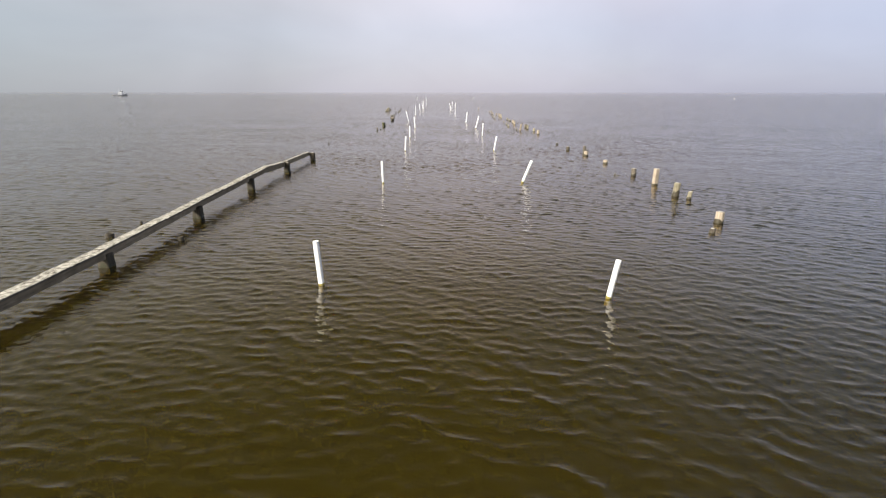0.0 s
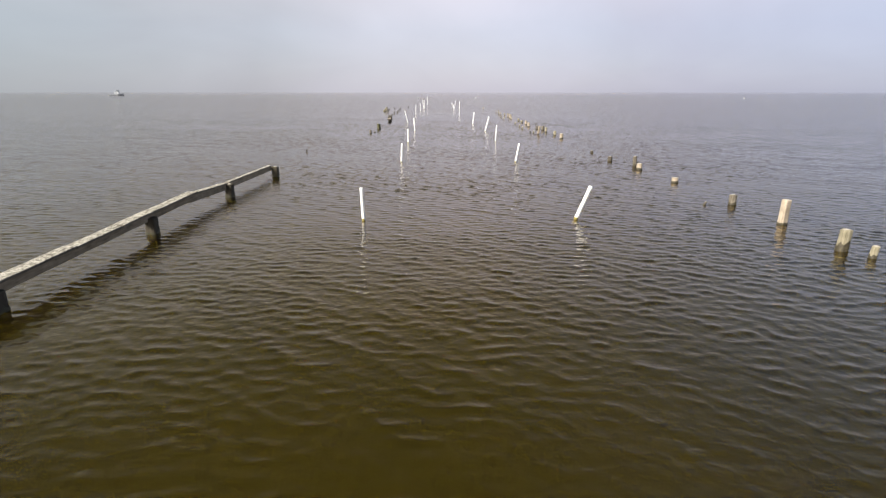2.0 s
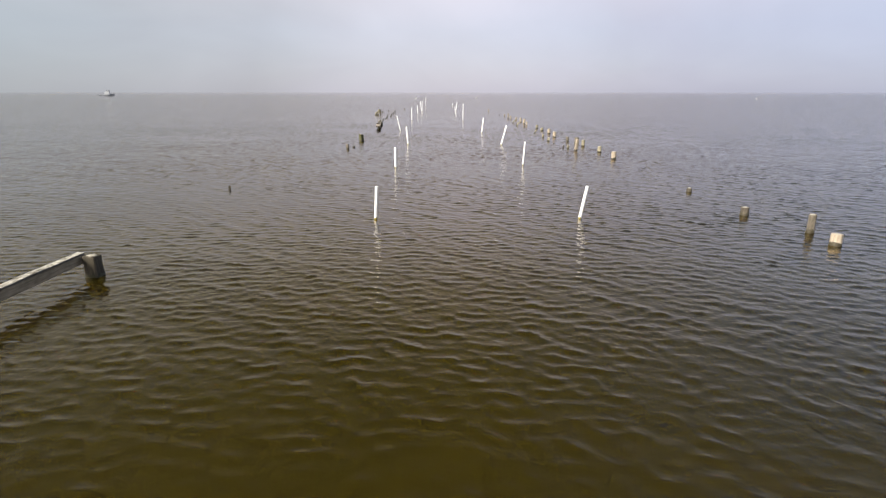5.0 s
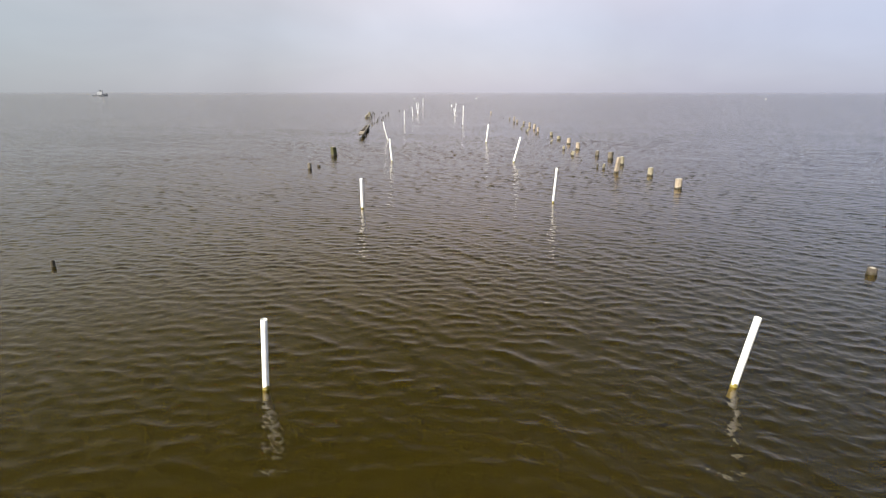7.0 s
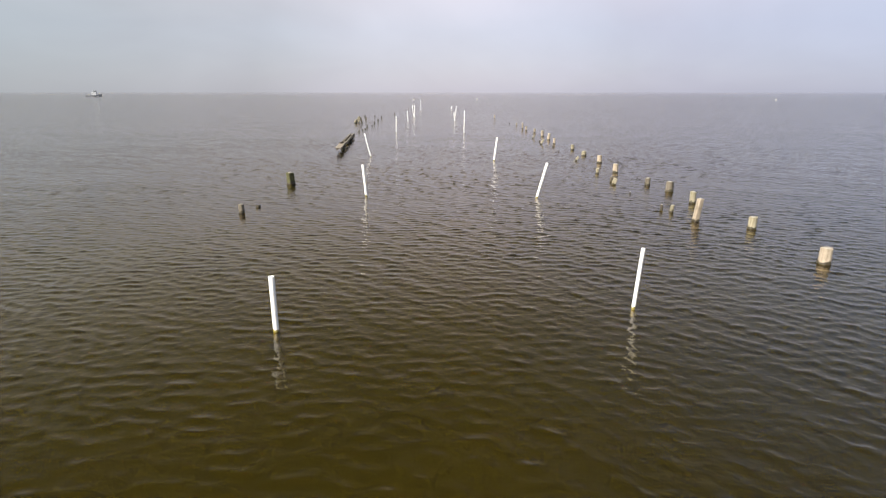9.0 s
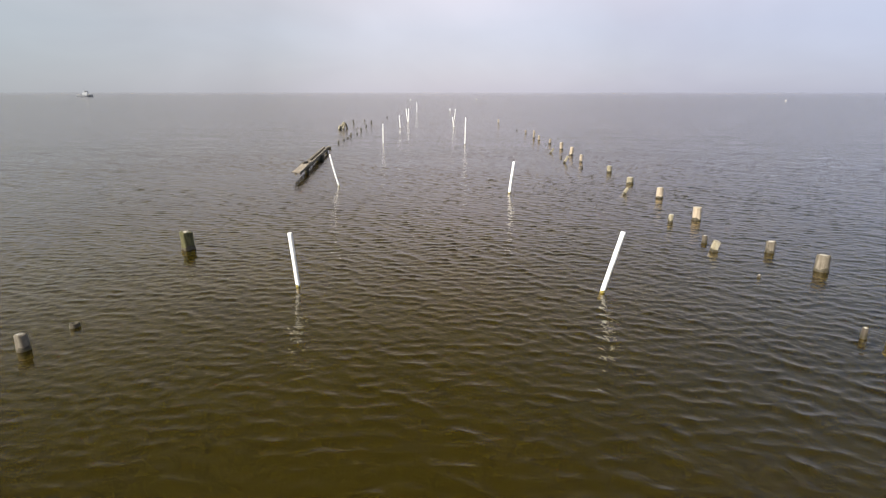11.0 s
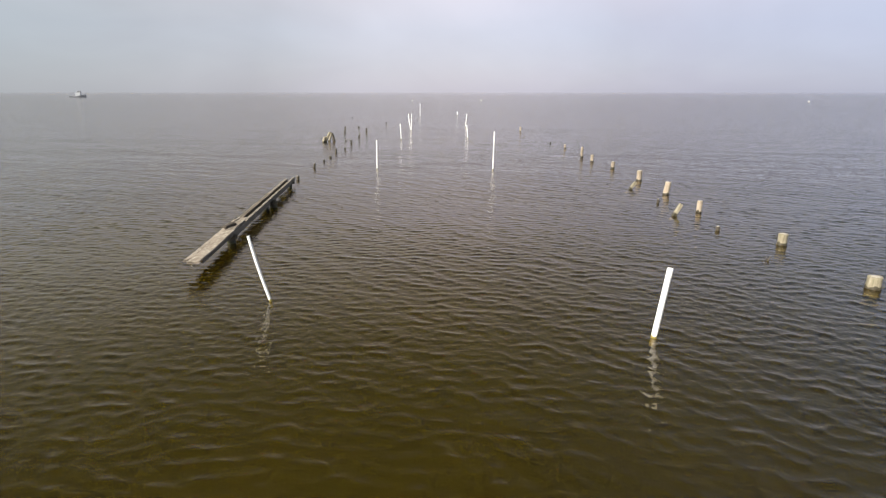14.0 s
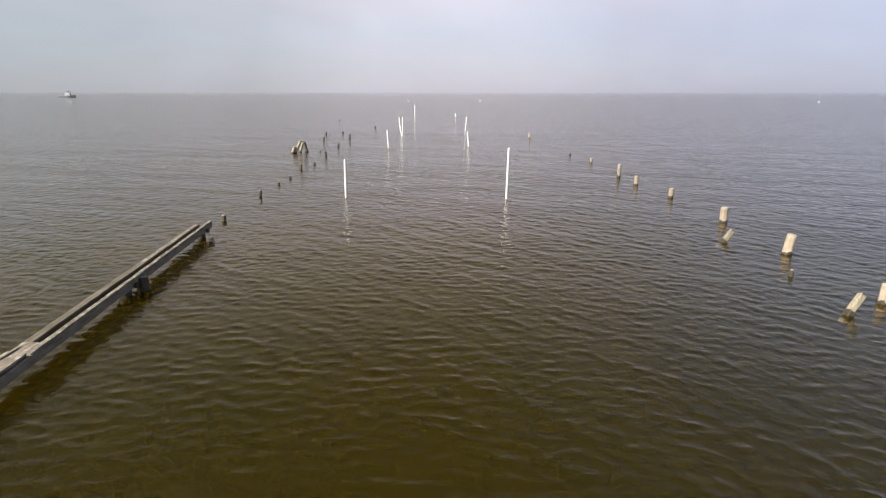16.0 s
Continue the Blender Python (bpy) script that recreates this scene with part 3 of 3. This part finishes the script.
# ---- left row: single posts ----
LEFT = "scattered posts of the opposite row"
timber_pile(-6.68, 62.80, 0.51, 0.34, (-0.05, 0), mat=GREEN_WOOD, group=LEFT, square=True, turn=-42, name="square_post", label="square algae-green post in the water with a pale top", upto=0.1)
timber_pile(-6.73, 56.87, 0.30, 0.23, (0.0, 0), mat=MID_WOOD, group=LEFT, label="slim grey white-topped post standing in the water")
timber_pile(-6.49, 57.79, 0.08, 0.20, mat=POST_WOOD, group=LEFT, name="timber_stump", crust=False, label="dark rounded wet stump just above the water")
timber_pile(-8.63, 41.57, 0.14, 0.10, mat=POST_WOOD, group=LEFT, name="timber_stump", crust=False, label="small dark stump alone in the water")
for x, y, high, wide in ((-9.07, 14.27, 0.09, 0.26), (-9.02, 15.79, 0.07, 0.10), (-6.95, 13.9, 0.10, 0.17)):
    timber_pile(x, y, high, wide, mat=POST_WOOD, group=LEFT, name="timber_stump", crust=False, label="dark wet stump beside the long beam")
for x, y, high, wide in (
    (-8.11, 89.38, 0.23, .17), (-8.33, 93.98, 0.29, .14), (-8.38, 96.93, 0.13, .14), (-8.36, 98.93, 0.14, .15), (-8.60, 102.11, 0.37, .16),
    (-8.33, 104.35, 0.18, .16), (-8.63, 109.30, 0.36, .18), (-9.55, 111.78, 0.11, .13), (-8.94, 115.79, 0.33, .17), (-11.43, 122.15, 0.34, .18),
    (-12.44, 128.28, 0.38, .19), (-11.17, 130.99, 0.20, .2), (-9.33, 124.04, 0.46, .2), (-16.26, 157.52, 0.11, .2), (-8.64, 139.24, 0.32, .18)):
    timber_pile(x, y, high * 0.88, wide * 1.1, (random.uniform(-0.05, 0.05), 0), mat=GREY_WOOD if high > 0.3 else POST_WOOD, group=LEFT, label="grey weathered post standing in the water")
for x, y, high, wide, over, mat, tone in ((-11.36, 110.80, 0.50, 0.27, 0.16, PALE_WOOD, "short pale"), (-11.20, 111.00, 0.92, 0.30, 0.42, PALE_WOOD, "stout pale"),
                                          (-11.00, 111.60, 0.74, 0.27, 0.22, PALE_WOOD, "pale"), (-10.66, 112.30, 0.74, 0.30, -0.22, GREY_WOOD, "dark grey")):
    timber_pile(x, y, high, wide, (over, 0.1), mat=mat, group="cluster of leaning piles", label=tone + " pile leaning against others in a cluster", crust=False)


# ---- the long broken beam on posts ----
def bolt(at, facing, parent):
    bm = bmesh.new()
    f = Vector(facing).normalized()
    u = f.orthogonal().normalized()
    v = f.cross(u)
    rings = [[Vector(at) + f * d + (u * math.cos(k * 1.0472) + v * math.sin(k * 1.0472)) * r for k in range(6)] for d, r in ((-0.01, 0.028), (0.008, 0.028), (0.010, 0.016), (0.024, 0.014))]
    loft(bm, rings)
    return part("bolt", bm, RUST, parent)


beam = tagged(new("pier_beam"), "long broken pier beam streaked with bird droppings on short posts", "pier remnant")
for x, y, high, seed in ((-7.55, 1.68, 0.25, 1), (-7.57, 6.63, 0.26, 2), (-7.58, 11.65, 0.29, 3), (-7.66, 16.60, 0.35, 4), (-7.78, 21.82, 0.41, 5), (-7.70, 26.85, 0.45, 6), (-7.51, 31.50, 0.43, 7)):
    bm = pile_mesh(high, 0.13, 300 + seed, (0, 0), square=True)
    post_ = part("post", bm, POST_WOOD, beam, "dark wet square post with green algae")
    post_.matrix_basis = pose(x, y, 0, 0, 0, 3 * (seed % 3) - 4)
    weed = part("algae_fringe", algae_mesh(0.126, 300 + seed, (0, 0), high, True, 0.11), POST_ALGAE, post_)
    if seed > 5:
        part("droppings_crust", crust_mesh(high, 0.11, seed, (0, 0)), GUANO, post_)
FRONT = ((-7.45, -1.86, 0.38), (-7.49, 5.22, 0.40), (-7.51, 11.45, 0.43), (-7.67, 16.50, 0.49), (-7.90, 24.62, 0.565))
for i, (a, b) in enumerate(zip(FRONT, FRONT[1:])):
    a, b = Vector(a), Vector(b)
    gap = (b - a).normalized() * 0.004
    drop = Vector((-0.06, 0, -0.12))
    part("stringer", timber(a + drop, b + drop - gap, 0.17, 0.19, 40 + i, broken=0.05 if i == 3 else 0.0, wear=0.014), BEAM_WOOD, beam)
    length = (b - a).length
    at, k = 0.0, 0
    rnd = random.Random(60 + i)
    while at < length - 0.1:
        piece = min(rnd.uniform(1.6, 3.0), length - at)
        p, q = a + (b - a) * (at / length), a + (b - a) * ((at + piece) / length)
        shift = Vector((-0.03 + rnd.uniform(-0.012, 0.012), 0, rnd.uniform(-0.004, 0.006)))
        part("cap_plank", timber(p + shift, q + shift - gap * 2, 0.29 + rnd.uniform(-0.02, 0.02), 0.05, 80 + i * 10 + k, chamfer=0.008, broken=0.02, wear=0.012), SPLASHED_WOOD, beam, "plank top mottled white with droppings")
        at += piece
        k += 1
# lower beams past the break
part("stringer", timber((-7.95, 24.2, 0.41), (-7.83, 26.95, 0.345), 0.15, 0.20, 131, broken=0.03, wear=0.014), BEAM_WOOD, beam)
part("cap_plank", timber((-7.98, 24.66, 0.522), (-7.85, 26.88, 0.467), 0.22, 0.04, 132, chamfer=0.008, broken=0.04, wear=0.012), SPLASHED_WOOD, beam)
part("stringer", timber((-7.84, 26.96, 0.365), (-7.76, 31.62, 0.345), 0.13, 0.18, 133, broken=0.02, wear=0.014), BEAM_WOOD, beam)
part("cap_plank", timber((-7.84, 27.0, 0.477), (-7.76, 31.56, 0.457), 0.16, 0.04, 134, chamfer=0.008, broken=0.03, wear=0.010), SPLASHED_WOOD, beam)
for y, x, z in ((11.63, -7.487, 0.29), (16.60, -7.645, 0.35), (21.82, -7.78, 0.41)):
    bolt((x, y, z), (1, 0, 0), beam)
    bolt((x, y + 0.12, z - 0.07), (1, 0, 0), beam)

# ---- the broken walkway ----
walkway = tagged(new("pier_walkway"), "broken narrow walkway of bleached boards over low posts", "pier remnant")


def deck_at(y, side=0.0, z=0.385):
    """A place on the walkway: y along it, side metres to its right."""
    k = (y - 74.45) / (87.70 - 74.45)
    return Vector((-6.77 - 1.20 * k + side, y, z))


for y, side, high, wide, seed in ((77.50, 0.04, 0.29, 0.22, 11), (82.26, -0.04, 0.27, 0.24, 12), (82.62, 0.20, 0.30, 0.26, 13), (87.15, 0.0, 0.28, 0.22, 14)):
    c = deck_at(y, side)
    post_ = part("post", pile_mesh(high, wide / 2, 400 + seed, (0, 0)), POST_WOOD, walkway, "dark wet post with weed at its foot")
    post_.matrix_basis = pose(c.x, c.y, 0, 0, 0, seed * 30)
    part("algae_fringe", algae_mesh(wide / 2, 400 + seed, (0, 0), high, False, 0.12), POST_ALGAE, post_)
    if seed == 13:
        part("droppings_crust", crust_mesh(high, 0.11, seed, (0, 0)), GUANO, post_)


def board(name, y0, y1, side0, side1, z, wide, thick, seed, mat, rag=0.04, wear=0.014, label=""):
    """One board of the walkway, from y0 to y1."""
    return part(name, timber(deck_at(y0, side0, z), deck_at(y1, side1, z), wide, thick, seed, chamfer=min(0.012, thick * 0.15), broken=rag, wear=wear), mat, walkway, label)


# the wide plank at the broken end, with narrower pieces beside it
board("deck_board", 74.42, 77.55, 0.045, 0.03, 0.385, 0.295, 0.042, 141, DECK_WOOD, 0.035, 0.014)
board("deck_board", 74.50, 76.20, -0.160, -0.160, 0.388, 0.105, 0.038, 142, DECK_WOOD, 0.05, 0.016, "narrow board along the edge with a ragged end")
board("deck_board", 76.23, 77.75, -0.165, -0.170, 0.386, 0.115, 0.036, 144, DECK_WOOD, 0.07, 0.018)
board("deck_board", 77.58, 79.10, 0.00, -0.02, 0.390, 0.285, 0.042, 143, DECK_WOOD, 0.06, 0.016)
board("deck_board", 77.80, 78.85, -0.195, -0.200, 0.387, 0.085, 0.034, 154, DECK_WOOD, 0.08, 0.02, "short split board with a ragged end")
# two stringers with capping strips, a dark slot between them
board("stringer", 74.70, 77.42, 0.145, 0.14, 0.310, 0.055, 0.105, 153, WALK_WOOD, 0.05)
board("stringer", 77.45, 87.72, 0.14, 0.13, 0.265, 0.07, 0.17, 145, WALK_WOOD, 0.04)
board("stringer", 74.95, 87.30, -0.13, -0.14, 0.265, 0.07, 0.16, 147, WALK_WOOD, 0.04)
board("cap_strip", 78.75, 87.66, 0.165, 0.125, 0.385, 0.095, 0.034, 146, STRIP_WOOD, 0.03, 0.012, "pale strip whitened by droppings")
board("cap_strip", 79.14, 83.42, -0.10, -0.115, 0.386, 0.15, 0.036, 148, WALK_WOOD, 0.03, 0.012)
board("cap_strip", 83.44, 87.22, -0.115, -0.13, 0.384, 0.13, 0.036, 155, STRIP_WOOD, 0.03, 0.012)
for y, z, seed in ((77.38, 0.235, 149), (82.30, 0.225, 150), (87.12, 0.225, 151)):
    part("crossbeam", timber(deck_at(y, -0.27, z), deck_at(y, 0.24, z), 0.09, 0.11, seed, broken=0.02), POST_WOOD, walkway)
part("broken_block", timber(deck_at(77.62, -0.19, 0.448), deck_at(78.05, 0.0, 0.452), 0.17, 0.08, 152, steps=5, broken=0.05, wear=0.035), GREY_WOOD, walkway, "dark rotten lump of wood lying on the boards")
board("splinter", 78.3, 78.95, -0.15, -0.09, 0.425, 0.045, 0.02, 156, DECK_WOOD, 0.06, 0.012, "loose splinter of pale wood on the boards")
bm = bmesh.new()
loft(bm, [[deck_at(74.50, 0.0, 0.372 - 0.03 * i) + Vector((0.03 * math.sin(i * 1.4) + 0.012 * math.cos(j * 1.0472), 0.012 * math.sin(j * 1.0472), 0)) for j in range(6)] for i in range(5)])
part("hanging_splinter", bm, WALK_WOOD, walkway, "pale splinter hanging from the broken end")

# ---- far things: buoys and a boat ----
def buoy(x, y, r):
    base = tagged(new("buoy"), "white round mooring buoy floating far out", "buoy", "far buoys")
    base.location = (x, y, 0)
    bm = bmesh.new()
    rings = []
    for i in range(9):
        a = -1.2 + 2.5 * i / 8
        rings.append([Vector((math.cos(a) * r * math.cos(j * 0.3927), math.cos(a) * r * math.sin(j * 0.3927), r * 0.35 + math.sin(a) * r)) for j in range(16)])
    loft(bm, rings)
    part("float", bm, BUOY, base)
    bm = bmesh.new()
    loft(bm, [[Vector((math.cos(j * 0.7854) * 0.06, math.sin(j * 0.7854) * 0.06, z)) for j in range(8)] for z in (r * 1.2, r * 1.55)])
    part("eye", bm, RUST, base)


buoy(-14.91, 327.03, 0.42)
buoy(18.54, 341.17, 0.42)
buoy(158.92, 306.99, 0.40)

boat = tagged(new("fishing_boat"), "small far boat with grey hull and white wheelhouse", "boat")
boat.matrix_basis = pose(-306.07, 534.50, 0, 0, 0, 14)
bm = bmesh.new()
rings = []
for i in range(11):
    f = i / 10
    half = 1.9 * math.sin(min(1.0, (1 - f) * 1.9 + 0.05) * 1.5708) * (0.86 + 0.14 * min(1, f * 4))
    top = 1.15 + 1.1 * f ** 2.5
    xx = -6.2 + 12.4 * f
    rings.append([Vector((xx, -half, top)), Vector((xx, -half * 0.85, 0.1)), Vector((xx, -half * 0.4, -0.4)), Vector((xx, half * 0.4, -0.4)), Vector((xx, half * 0.85, 0.1)), Vector((xx, half, top))])
loft(bm, rings)
part("hull", bm, HULL, boat)
part("rub_rail", timber((-6.2, -1.83, 1.1), (2.0, -1.93, 1.2), 0.12, 0.16, 200), BOAT_WHITE, boat)
part("deck_house", timber((-1.5, 0, 2.3), (2.4, 0, 2.3), 2.5, 2.2, 201, chamfer=0.15, steps=4, wear=0.0), BOAT_WHITE, boat)
part("wheelhouse", timber((0.2, 0, 4.1), (2.3, 0, 4.1), 2.0, 1.6, 202, chamfer=0.15, steps=4, wear=0.0), BOAT_WHITE, boat)
part("roof", timber((-0.1, 0, 4.97), (2.7, 0, 4.97), 2.3, 0.14, 203, steps=3, wear=0.0), BOAT_WHITE, boat)
for k in range(3):
    part("window", timber((0.45 + 0.62 * k, -1.012, 4.3), (0.95 + 0.62 * k, -1.012, 4.3), 0.04, 0.6, 204 + k, chamfer=0.01, steps=2, wear=0.0), GLASS, boat)
bm = bmesh.new()
loft(bm, [[Vector((-0.6 + math.cos(j * 0.7854) * r, math.sin(j * 0.7854) * r, z)) for j in range(8)] for z, r in ((3.3, 0.08), (7.6, 0.045))])
part("mast", bm, BOAT_WHITE, boat)
